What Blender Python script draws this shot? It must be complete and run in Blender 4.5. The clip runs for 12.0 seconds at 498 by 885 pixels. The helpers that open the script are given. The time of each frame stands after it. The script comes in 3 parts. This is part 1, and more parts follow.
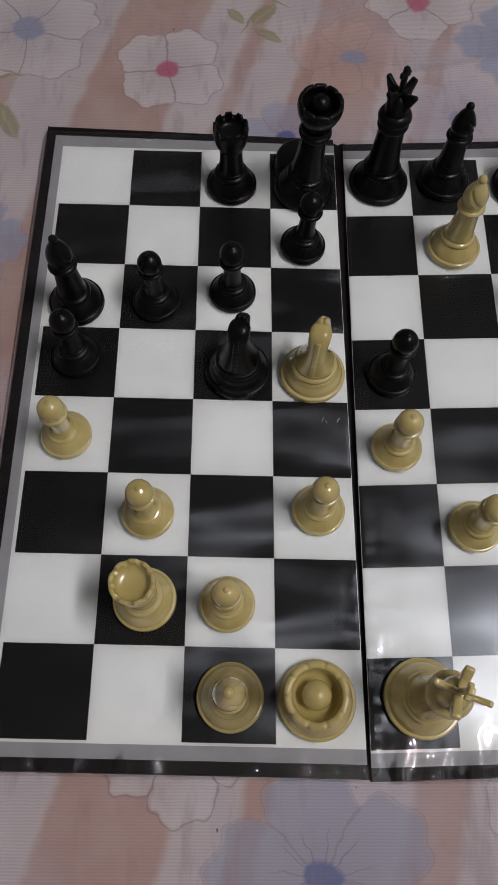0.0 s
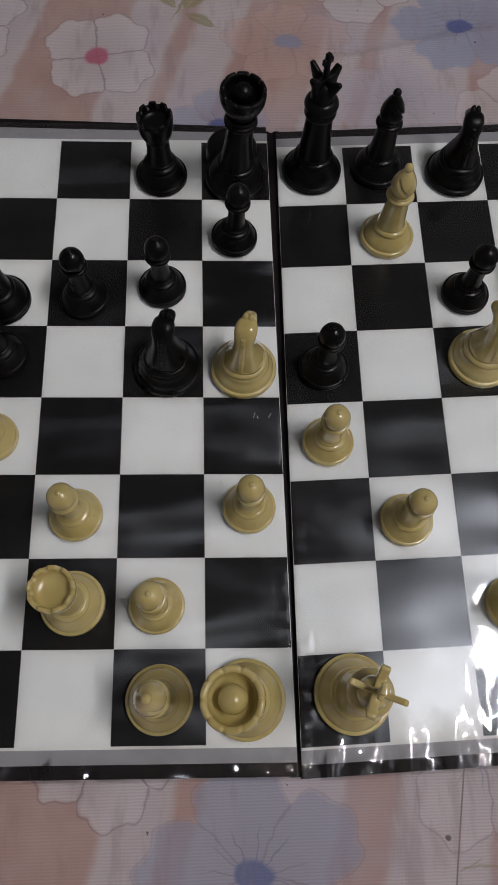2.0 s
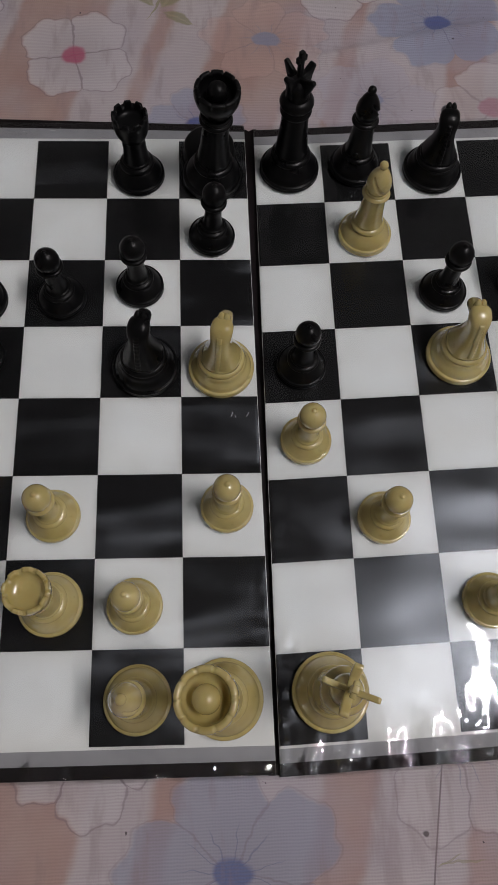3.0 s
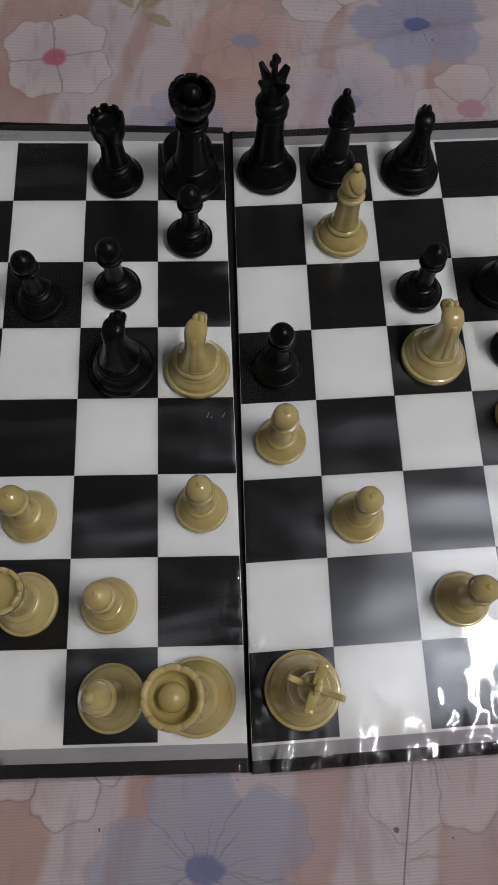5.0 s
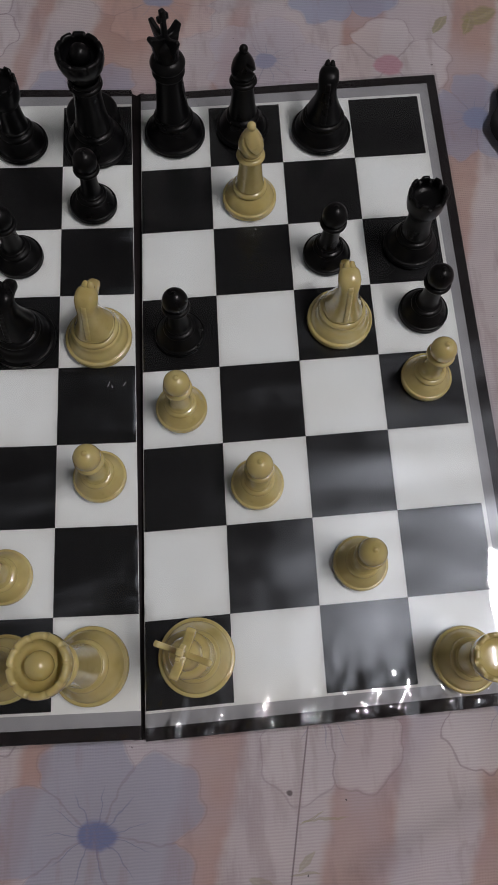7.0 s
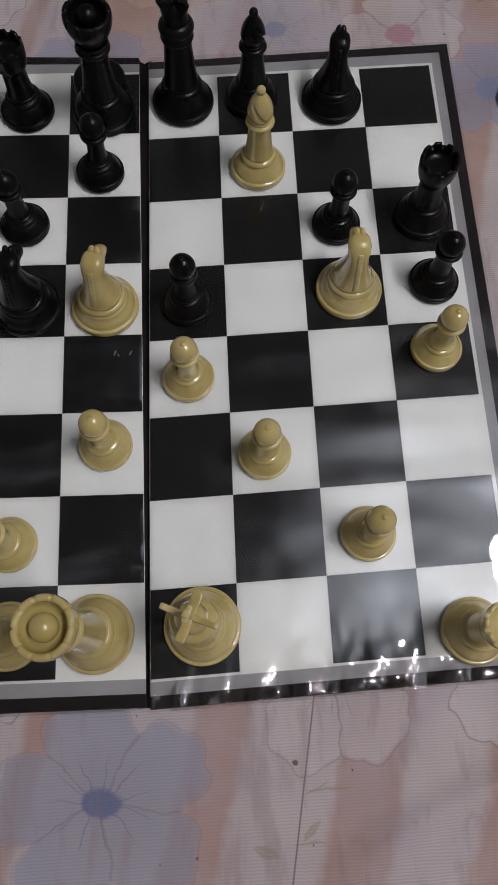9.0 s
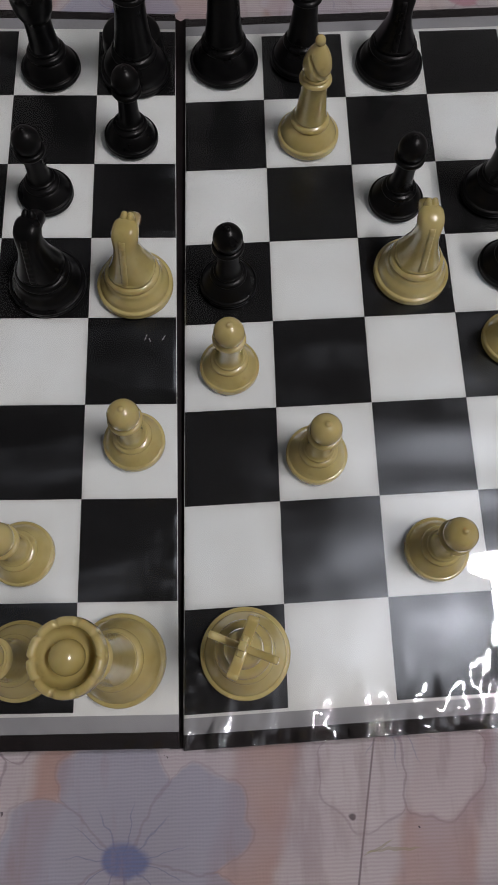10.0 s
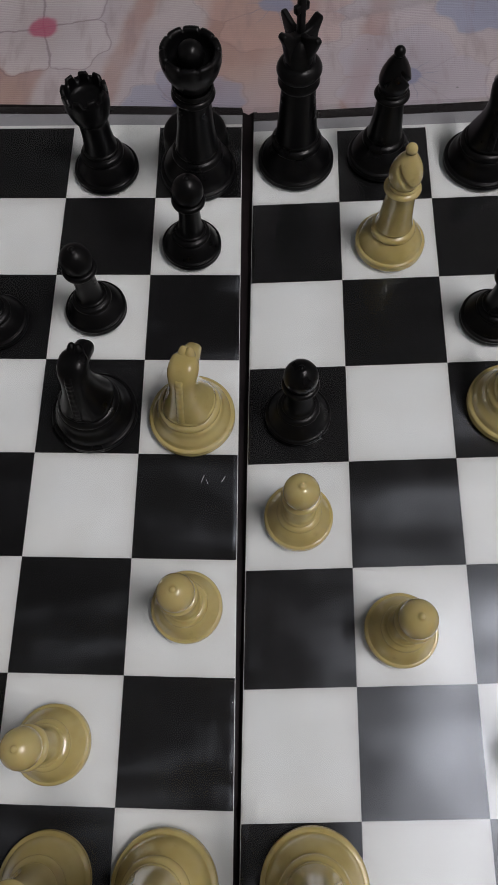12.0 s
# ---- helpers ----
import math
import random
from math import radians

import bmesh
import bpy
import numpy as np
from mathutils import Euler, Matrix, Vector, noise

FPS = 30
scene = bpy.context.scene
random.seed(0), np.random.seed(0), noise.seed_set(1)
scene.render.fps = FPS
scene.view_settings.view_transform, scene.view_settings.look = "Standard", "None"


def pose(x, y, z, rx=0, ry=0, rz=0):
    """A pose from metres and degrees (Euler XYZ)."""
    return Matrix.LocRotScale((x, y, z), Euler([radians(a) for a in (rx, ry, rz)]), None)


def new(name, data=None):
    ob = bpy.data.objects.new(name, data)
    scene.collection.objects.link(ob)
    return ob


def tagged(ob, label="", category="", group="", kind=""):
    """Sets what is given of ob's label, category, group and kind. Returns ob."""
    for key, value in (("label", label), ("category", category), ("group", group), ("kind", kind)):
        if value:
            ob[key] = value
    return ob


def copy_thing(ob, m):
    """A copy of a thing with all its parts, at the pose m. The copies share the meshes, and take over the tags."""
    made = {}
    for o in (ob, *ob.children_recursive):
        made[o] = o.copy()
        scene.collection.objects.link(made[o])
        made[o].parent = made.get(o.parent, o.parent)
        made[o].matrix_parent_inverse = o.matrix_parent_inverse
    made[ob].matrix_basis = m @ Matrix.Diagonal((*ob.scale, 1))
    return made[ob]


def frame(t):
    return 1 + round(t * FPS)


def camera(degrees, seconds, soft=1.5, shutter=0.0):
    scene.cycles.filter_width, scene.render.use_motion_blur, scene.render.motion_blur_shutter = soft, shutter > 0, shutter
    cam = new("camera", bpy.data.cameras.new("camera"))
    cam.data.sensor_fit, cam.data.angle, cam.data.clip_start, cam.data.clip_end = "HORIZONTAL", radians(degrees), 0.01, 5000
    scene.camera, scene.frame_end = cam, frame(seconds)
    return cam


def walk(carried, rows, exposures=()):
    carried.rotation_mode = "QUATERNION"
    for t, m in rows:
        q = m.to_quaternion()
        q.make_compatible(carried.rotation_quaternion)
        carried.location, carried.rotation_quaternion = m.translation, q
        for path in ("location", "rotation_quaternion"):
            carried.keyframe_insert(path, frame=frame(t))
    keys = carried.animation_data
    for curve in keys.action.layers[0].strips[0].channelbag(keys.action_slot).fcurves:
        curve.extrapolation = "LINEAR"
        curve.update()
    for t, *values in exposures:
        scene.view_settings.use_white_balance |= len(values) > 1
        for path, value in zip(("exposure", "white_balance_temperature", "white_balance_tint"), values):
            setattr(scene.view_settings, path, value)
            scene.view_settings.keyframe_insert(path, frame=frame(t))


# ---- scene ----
cam = camera(38.95, 12.0, soft=0.75)
PATH = [
    (0, -0.0549, 0.0094, 0.3217, -1.41, -68.38, 1.82),
    (0.5, -0.0529, 0.0094, 0.3218, -3.05, -68.60, 3.19),
    (1, -0.0454, 0.0139, 0.3206, -2.94, -69.84, 2.49),
    (1.5, -0.0359, 0.0182, 0.3234, -3.32, -69.61, 2.36),
    (2, -0.0297, 0.0170, 0.3207, -5.62, -69.68, 4.32),
    (2.5, -0.0278, 0.0168, 0.3208, -7.93, -69.70, 6.58),
    (3, -0.0213, 0.0176, 0.3213, -6.79, -69.88, 4.85),
    (5, -0.0095, 0.0173, 0.3248, -6.84, -70.05, 4.78),
    (5.5, 0.0039, 0.0155, 0.3266, -6.83, -70.03, 3.69),
    (6, 0.0146, 0.0134, 0.3264, -7.96, -69.93, 4.08),
    (6.5, 0.0231, 0.0139, 0.3252, -8.25, -70.65, 5.76),
    (7, 0.0390, 0.0117, 0.3205, -6.81, -71.89, 3.48),
    (9, 0.0371, 0.0024, 0.3136, -5.84, -72.47, 2.96),
    (9.5, 0.0314, 0.0063, 0.3069, -3.60, -71.91, 0.95),
    (10, 0.0184, 0.0124, 0.2727, -5.60, -71.88, 3.86),
    (10.5, 0.0061, 0.0157, 0.2402, -3.39, -71.00, 2.45),
    (11, 0.0067, 0.0151, 0.2280, 4.95, -70.21, -6.36),
    (11.5, 0.0095, 0.0482, 0.2456, 5.24, -69.78, -5.71),
    (12, 0.0109, 0.0680, 0.2494, 5.40, -68.90, -5.25),
]
walk(cam, [(t, pose(x, y, z, 90 + pitch, 0, yaw) @ pose(0, 0, 0, 0, 0, roll)) for t, x, y, z, yaw, pitch, roll in PATH],
     [(0.0, 0.10), (1.5, -0.02), (3.0, -0.08), (7.0, -0.10), (8.8, 0.02), (9.5, 0.05), (10.5, -0.14), (12.0, 0.02)])

# ---- light: one tube lamp high beside the board, bounced by unseen added walls ----
world = bpy.data.worlds.new("room_air")
world.use_nodes = True
world.node_tree.nodes["Background"].inputs[0].default_value = (0.9, 0.93, 1.0, 1)
world.node_tree.nodes["Background"].inputs[1].default_value = 0.02
scene.world = world
LAMP = Vector((0.745, -0.10, 1.70))
LAMP_GLOW = 146.0


# ---- materials ----
class Nodes:
    """Short hand for building node trees."""

    def __init__(self, name):
        self.mat = bpy.data.materials.new(name)
        self.mat.use_nodes = True
        self.tree = self.mat.node_tree
        self.tree.nodes.clear()
        self.out = self.tree.nodes.new("ShaderNodeOutputMaterial")

    def put(self, socket, value):
        if isinstance(value, bpy.types.NodeSocket):
            self.tree.links.new(value, socket)
        elif isinstance(value, tuple) and len(value) == 3 and socket.type == "RGBA":
            socket.default_value = (*value, 1)
        else:
            socket.default_value = value

    def node(self, kind, out=0, inputs=(), **props):
        n = self.tree.nodes.new(kind)
        for k, v in props.items():
            setattr(n, k, v)
        for k, v in dict(inputs).items():
            self.put(n.inputs[k], v)
        return n.outputs[out]

    def m(self, op, a, b=0.0, c=0.0):
        n = self.tree.nodes.new("ShaderNodeMath")
        n.operation = op
        for s, v in zip(n.inputs, (a, b, c)):
            self.put(s, v)
        return n.outputs[0]

    def mix(self, fac, a, b):
        n = self.tree.nodes.new("ShaderNodeMix")
        n.data_type = "RGBA"
        for s, v in ((n.inputs[0], fac), (n.inputs[6], a), (n.inputs[7], b)):
            self.put(s, v)
        return n.outputs[2]

    def noise(self, at, scale, detail=3.0, rough=0.55, out=0):
        return self.node("ShaderNodeTexNoise", out, {"Vector": at, "Scale": scale, "Detail": detail, "Roughness": rough})

    def ramp(self, v, lo, hi, a=0.0, b=1.0):
        n = self.tree.nodes.new("ShaderNodeMapRange")
        n.interpolation_type = "SMOOTHSTEP"
        for s, x in zip(n.inputs, (v, lo, hi, a, b)):
            self.put(s, x)
        return n.outputs[0]

    def place(self):
        return self.node("ShaderNodeNewGeometry")

    def local(self):
        return self.node("ShaderNodeTexCoord", 3)

    def bump(self, height, strength, distance):
        return self.node("ShaderNodeBump", 0, {"Height": height, "Strength": strength, "Distance": distance})

    def principled(self, **inputs):
        names = {"color": "Base Color", "rough": "Roughness", "metal": "Metallic", "normal": "Normal", "coat": "Coat Weight", "coat_rough": "Coat Roughness",
                 "sss": "Subsurface Weight", "sss_radius": "Subsurface Radius", "sss_scale": "Subsurface Scale", "ior": "IOR", "spec": "Specular IOR Level",
                 "emit": "Emission Color", "emit_strength": "Emission Strength", "sheen": "Sheen Weight"}
        s = self.node("ShaderNodeBsdfPrincipled", 0, {names[k]: v for k, v in inputs.items()})
        self.tree.links.new(s, self.out.inputs[0])
        return self.mat


def plastic(name, dark, light, rough, sss=0.0, spec=0.5, coat=0.0):
    n = Nodes(name)
    p = n.place()
    big = n.noise(p, 60, 3)
    fine = n.noise(p, 900, 3)
    color = n.mix(n.ramp(big, 0.3, 0.7), dark, light)
    grime = n.ramp(n.noise(p, 220, 4), 0.60, 0.75, 0.0, 0.25)
    color = n.mix(grime, color, tuple(c * 0.6 for c in dark))
    extra = {"sss": sss, "sss_radius": (1.0, 0.6, 0.2), "sss_scale": 0.004} if sss else {}
    return n.principled(color=color, rough=n.ramp(big, 0.2, 0.8, rough * 0.8, rough * 1.25), normal=n.bump(n.m("ADD", n.m("MULTIPLY", fine, 0.12), n.noise(p, 170, 1)), 0.10, 0.0004), spec=spec, coat=coat, coat_rough=0.05, **extra)


CREAM = plastic("cream_plastic", (0.46, 0.37, 0.135), (0.56, 0.465, 0.195), 0.22, 0.14, 0.6, 1.0)
BLACK = plastic("black_plastic", (0.0022, 0.0022, 0.0026), (0.0036, 0.0036, 0.004), 0.31, 0.0, 0.19)


def printed(name, color, worn, scale=70):
    n = Nodes(name)
    p = n.place()
    speck = n.ramp(n.noise(p, 260, 4), 0.68, 0.78, 0.0, 0.5)
    cloud = n.noise(p, scale, 4)
    c = n.mix(n.ramp(cloud, 0.3, 0.75), color, worn)
    c = n.mix(n.m("MULTIPLY", speck, n.ramp(cloud, 0.5, 0.7)), c, tuple(v * 0.75 + 0.015 for v in color))
    return n.principled(color=c, rough=0.6, spec=0.15, normal=n.bump(n.noise(p, 2500, 2), 0.05, 0.0002))


WHITE_PRINT = printed("white_print", (0.79, 0.80, 0.775), (0.745, 0.75, 0.72))
BLACK_PRINT = printed("black_print", (0.0038, 0.0038, 0.0042), (0.006, 0.006, 0.0063))
GREY_PRINT = printed("grey_print", (0.36, 0.36, 0.37), (0.31, 0.31, 0.32))
EDGE_TAPE = printed("black_binding", (0.006, 0.004, 0.0045), (0.012, 0.008, 0.009))


def film_material(name, haze_share, gloss_gain, ripple, brush, dull):
    """Clear plastic film: see-through, with a sharp and a hazy gloss."""
    n = Nodes(name)
    p = n.place()
    scratch = n.noise(n.node("ShaderNodeMapping", 0, {"Vector": p, "Scale": (0.10, 1.0, 1.0)}), 420, 4, 0.6)
    normal = n.bump(n.m("ADD", n.m("MULTIPLY", scratch, 0.05), n.noise(p, 60, 2)), 0.05, 0.0010)
    fresnel = n.node("ShaderNodeFresnel", 0, {"IOR": 1.5, "Normal": normal})
    clear = n.node("ShaderNodeBsdfTransparent", 0, {"Color": (0.97, 0.97, 0.97)})
    wave = n.noise(n.node("ShaderNodeMapping", 0, {"Vector": p, "Rotation": (0, 0, 0.12), "Scale": (0.42, 1.5, 1.0)}), 17, 1.2, 0.4)
    cloud = n.bump(n.m("ADD", wave, n.m("MULTIPLY", scratch, brush)), 0.5, ripple)
    sharp = n.node("ShaderNodeBsdfAnisotropic", 0, {"Color": (1.0, 1.0, 1.0), "Roughness": 0.018, "Normal": normal}, distribution="BECKMANN")
    haze = n.node("ShaderNodeBsdfAnisotropic", 0, {"Color": (0.82, 0.90, 1.0), "Roughness": n.ramp(n.noise(p, 45, 3), 0.3, 0.7, dull - 0.04, dull + 0.04), "Normal": cloud}, distribution="BECKMANN")
    streak = n.noise(n.node("ShaderNodeMapping", 0, {"Vector": p, "Scale": (0.35, 1.0, 1.0)}), 55, 4, 0.6)
    share = n.ramp(streak, 0.34, 0.62, haze_share * 0.80, haze_share * 1.08)
    # the film stands clear of the print along the near edge
    split = n.tree.nodes.new("ShaderNodeSeparateXYZ")
    n.tree.links.new(p, split.inputs[0])
    share = n.m("MULTIPLY", share, n.ramp(split.outputs[1], -0.004, 0.022, 0.25, 1.0))
    gloss = n.node("ShaderNodeMixShader", 0, {0: share, 1: sharp, 2: haze})
    mixed = n.node("ShaderNodeMixShader", 0, {0: n.m("MULTIPLY", fresnel, gloss_gain), 1: clear, 2: gloss})
    n.tree.links.new(mixed, n.out.inputs[0])
    return n.mat


FILM_SMOOTH = film_material("clear_film", 0.72, 1.30, 0.060, 0.004, 0.42)
FILM_LOOSE = film_material("clear_hazy_film", 0.74, 1.95, 0.0085, 0.0075, 0.33)


def plain(name, a, b, rough=0.8, scale=3.0):
    n = Nodes(name)
    p = n.place()
    return n.principled(color=n.mix(n.noise(p, scale, 4), a, b), rough=rough, normal=n.bump(n.noise(p, 180, 3), 0.1, 0.002))


WALL_PAINT = plain("wall_paint", (0.44, 0.44, 0.425), (0.48, 0.48, 0.465))
# low albedo so that the film mirrors little from overhead
CEILING_PAINT = plain("ceiling_paint", (0.17, 0.17, 0.17), (0.20, 0.20, 0.20))
FLOOR_STONE = plain("floor_stone", (0.25, 0.22, 0.20), (0.32, 0.29, 0.26), 0.4)
DARK_MATTE = plain("dark_matte", (0.008, 0.008, 0.010), (0.014, 0.013, 0.015), 0.9, 200)

# Printed blossoms: x, y, radius, squash, turn, petals, petal colour, petal cover, eye colour, eye radius, outline strength.
PALE, BLUE, PEACH, LILAC = (0.56, 0.515, 0.535), (0.27, 0.305, 0.44), (0.54, 0.37, 0.335), (0.45, 0.42, 0.49)
PINK_EYE, BLUE_EYE, GREY_EYE = (0.44, 0.09, 0.16), (0.07, 0.10, 0.28), (0.26, 0.28, 0.40)
BLOSSOMS = [
    (-0.103, 0.391, 0.036, 1.0, -0.15, 4, PALE, 0.9, PINK_EYE, 0.0085, 0.8),
    (-0.196, 0.425, 0.047, 1.0, 0.30, 5, PALE, 0.9, GREY_EYE, 0.0110, 0.9),
    (0.014, 0.402, 0.041, 0.85, 0.20, 5, PEACH, 0.45, GREY_EYE, 0.0090, 0.4),
    (0.060, 0.455, 0.036, 1.0, 0.90, 4, PALE, 0.9, PINK_EYE, 0.0090, 0.8),
    (0.124, 0.416, 0.045, 0.85, 0.10, 5, BLUE, 0.75, BLUE_EYE, 0.0090, 0.3),
    (0.148, 0.346, 0.037, 1.0, 0.78, 4, PALE, 0.7, (0.44, 0.24, 0.29), 0.0085, 0.5),
    (-0.212, 0.256, 0.036, 1.0, 0.50, 5, BLUE, 0.7, BLUE_EYE, 0.0100, 0.4),
    (-0.030, 0.334, 0.031, 1.0, 0.20, 5, BLUE, 0.55, BLUE_EYE, 0.0080, 0.4),
    (0.194, 0.306, 0.033, 1.0, 0.40, 5, BLUE, 0.60, (0.22, 0.255, 0.40), 0.0090, 0.3),
    (0.076, 0.352, 0.038, 0.9, 0.70, 5, LILAC, 0.6, GREY_EYE, 0.0070, 0.2),
    (-0.021, -0.049, 0.047, 0.9, 0.15, 5, (0.27, 0.295, 0.395), 0.60, (0.13, 0.155, 0.30), 0.0076, 0.45),
    (-0.082, 0.004, 0.035, 1.0, 0.80, 5, PALE, 0.8, GREY_EYE, 0.0080, 0.9),
    (0.078, -0.004, 0.040, 1.0, 0.30, 5, PALE, 0.6, GREY_EYE, 0.0080, 0.6),
    (-0.130, 0.130, 0.046, 0.9, 0.40, 5, BLUE, 0.70, BLUE_EYE, 0.0100, 0.5),
    (0.030, 0.160, 0.040, 1.0, 0.20, 4, PALE, 0.9, PINK_EYE, 0.0090, 0.8),
    (0.158, -0.008, 0.034, 1.0, 0.60, 5, PALE, 0.8, GREY_EYE, 0.0080, 0.9),
]
# Printed leaves: x, y, length, width, turn.
LEAVES = [
    (-0.062, 0.436, 0.0085, 0.0042, -0.79), (-0.040, 0.420, 0.0120, 0.0048, -0.42), (-0.043, 0.439, 0.0131, 0.0065, 0.93), (-0.051, 0.435, 0.0214, 0.0010, 1.03),
    (-0.033, 0.449, 0.0094, 0.0009, -0.46), (-0.199, 0.347, 0.0181, 0.0072, -1.06), (-0.200, 0.388, 0.0113, 0.0011, -0.38), (-0.205, 0.384, 0.0057, 0.0022, 0.59),
    (0.208, 0.382, 0.0128, 0.0067, 0.33), (0.182, 0.376, 0.0092, 0.0034, 0.79), (0.200, 0.374, 0.0085, 0.0036, 1.18), (0.072, -0.048, 0.0105, 0.0007, 0.00),
    (0.067, -0.047, 0.0061, 0.0006, 0.35), (0.064, -0.063, 0.0059, 0.0018, 0.79), (0.045, -0.070, 0.0061, 0.0023, -0.35), (0.063, -0.068, 0.0074, 0.0007, 0.00),
]


def sheet_material():
    n = Nodes("floral_cotton")
    p = n.place()
    warp = n.noise(p, 45, 3, 0.6, out=1)
    shift = n.node("ShaderNodeVectorMath", 0, {0: warp, 1: (0.5, 0.5, 0.5)}, operation="SUBTRACT")
    shift = n.node("ShaderNodeVectorMath", 0, {0: shift, 3: 0.010}, operation="SCALE")
    at = n.node("ShaderNodeVectorMath", 0, {0: p, 1: shift}, operation="ADD")
    sep = n.tree.nodes.new("ShaderNodeSeparateXYZ")
    n.tree.links.new(at, sep.inputs[0])
    x, y = sep.outputs[0], sep.outputs[1]
    # slanting pale and peach bands
    u = n.m("WRAP", n.m("SUBTRACT", x, n.m("MULTIPLY", y, 0.27)), 0.25, -0.30)
    band = 0.0
    for lo, hi in ((-0.30, -0.255), (-0.198, -0.168), (-0.157, -0.128), (-0.074, -0.048), (-0.036, 0.022), (0.046, 0.088), (0.116, 0.150), (0.19, 0.23)):
        half = n.m("ABSOLUTE", n.m("SUBTRACT", u, (lo + hi) / 2))
        band = n.m("MAXIMUM", band, n.ramp(half, (hi - lo) / 2 - 0.003, (hi - lo) / 2 + 0.003, 1.0, 0.0))
    wash = n.noise(p, 22, 4)
    peach = n.mix(n.ramp(wash, 0.3, 0.7), (0.41, 0.268, 0.238), (0.475, 0.352, 0.32))
    pale = n.mix(n.ramp(wash, 0.35, 0.7), (0.50, 0.445, 0.465), (0.56, 0.505, 0.515))
    color = n.mix(band, peach, pale)
    color = n.mix(n.ramp(n.noise(p, 14, 3, 0.6), 0.42, 0.68, 0.0, 0.5), color, (0.43, 0.395, 0.46))
    ink = (0.19, 0.13, 0.16)
    # the print repeats over the cloth
    x, y = n.m("WRAP", x, 0.265, -0.265), n.m("WRAP", y, 0.505, -0.115)
    for bx, by, r, squash, turn, petals, tint, cover, eye, eye_r, line in BLOSSOMS:
        dx, dy = n.m("SUBTRACT", x, bx), n.m("DIVIDE", n.m("SUBTRACT", y, by), squash)
        d = n.m("SQRT", n.m("ADD", n.m("MULTIPLY", dx, dx), n.m("MULTIPLY", dy, dy)))
        a = n.m("ARCTAN2", dy, dx)
        s = n.m("ABSOLUTE", n.m("SINE", n.m("MULTIPLY", n.m("ADD", a, turn), petals / 2)))
        frill = n.m("MULTIPLY", n.m("SINE", n.m("MULTIPLY", a, petals * 3.0)), 0.035)
        edge = n.m("MULTIPLY", n.m("ADD", n.m("ADD", n.m("MULTIPLY", n.m("POWER", s, 0.6), 0.30), 0.70), frill), r)
        inside = n.m("SUBTRACT", edge, d)
        deep = n.ramp(d, r * 0.1, r * 1.0, 0.86, 1.06)
        petal = n.node("ShaderNodeVectorMath", 0, {0: tint, 3: deep}, operation="SCALE")
        color = n.mix(n.m("MULTIPLY", n.ramp(inside, -0.0006, 0.0024), cover), color, petal)
        rim = n.ramp(n.m("ABSOLUTE", inside), 0.0001, 0.0008, 0.5 * line, 0.0)
        seam = n.m("MULTIPLY", n.ramp(n.m("MULTIPLY", s, d), 0.0004, 0.0019, 0.7 * line, 0.0), n.ramp(inside, -0.001, 0.001))
        ray = n.m("ABSOLUTE", n.m("SINE", n.m("MULTIPLY", n.m("ADD", a, turn * 2), 5.5)))
        ray = n.m("MULTIPLY", n.ramp(n.m("MULTIPLY", ray, d), 0.0004, 0.0022, 0.42 if petals > 4 else 0.0, 0.0), n.ramp(d, r * 0.34, r * 0.52, 1.0, 0.0))
        color = n.mix(n.m("MAXIMUM", rim, seam), color, ink)
        color = n.mix(ray, color, tuple(v * 0.8 for v in eye))
        color = n.mix(n.ramp(d, eye_r * 0.75, eye_r * 1.08, 0.88, 0.0), color, eye)
    for lx, ly, length, width, turn in LEAVES:
        dx, dy = n.m("SUBTRACT", x, lx), n.m("SUBTRACT", y, ly)
        co, si = math.cos(turn), math.sin(turn)
        f = n.m("DIVIDE", n.m("ADD", n.m("MULTIPLY", dx, co), n.m("MULTIPLY", dy, si)), length)
        g = n.m("DIVIDE", n.m("SUBTRACT", n.m("MULTIPLY", dy, co), n.m("MULTIPLY", dx, si)), width)
        shape = n.m("ADD", n.m("MULTIPLY", f, f), n.m("ABSOLUTE", g))
        rib = n.ramp(n.m("ABSOLUTE", g), 0.05, 0.25, 0.4, 0.0)
        leaf = n.mix(rib, (0.27, 0.25, 0.12), (0.43, 0.40, 0.24))
        color = n.mix(n.ramp(shape, 0.7, 1.1, 0.45 if ly < 0 else 0.75, 0.0), color, leaf)
    # a dark printed stem line and flecks of dirt
    raw = n.tree.nodes.new("ShaderNodeSeparateXYZ")
    n.tree.links.new(p, raw.inputs[0])
    stem = n.m("ABSOLUTE", n.m("SUBTRACT", n.m("SUBTRACT", raw.outputs[0], 0.0714), n.m("MULTIPLY", raw.outputs[1], 0.20)))
    stem = n.m("MULTIPLY", n.ramp(stem, 0.0001, 0.0006, 0.75, 0.0), n.ramp(y, -0.02, 0.0, 1.0, 0.0))
    color = n.mix(stem, color, (0.12, 0.09, 0.10))
    fleck = n.ramp(n.noise(p, 210, 2, 0.5), 0.765, 0.785, 0.0, 0.8)
    color = n.mix(fleck, color, (0.05, 0.04, 0.05))
    for sx, sy, sr in ((0.0595, -0.0365, 0.0011), (0.118, -0.060, 0.0013), (0.0025, -0.072, 0.0011), (0.016, -0.071, 0.0009)):
        spot = n.node("ShaderNodeVectorMath", 1, {0: at, 1: (sx, sy, SHEET_Z)}, operation="DISTANCE")
        color = n.mix(n.ramp(spot, sr * 0.7, sr * 1.4, 0.85, 0.0), color, (0.04, 0.035, 0.04))
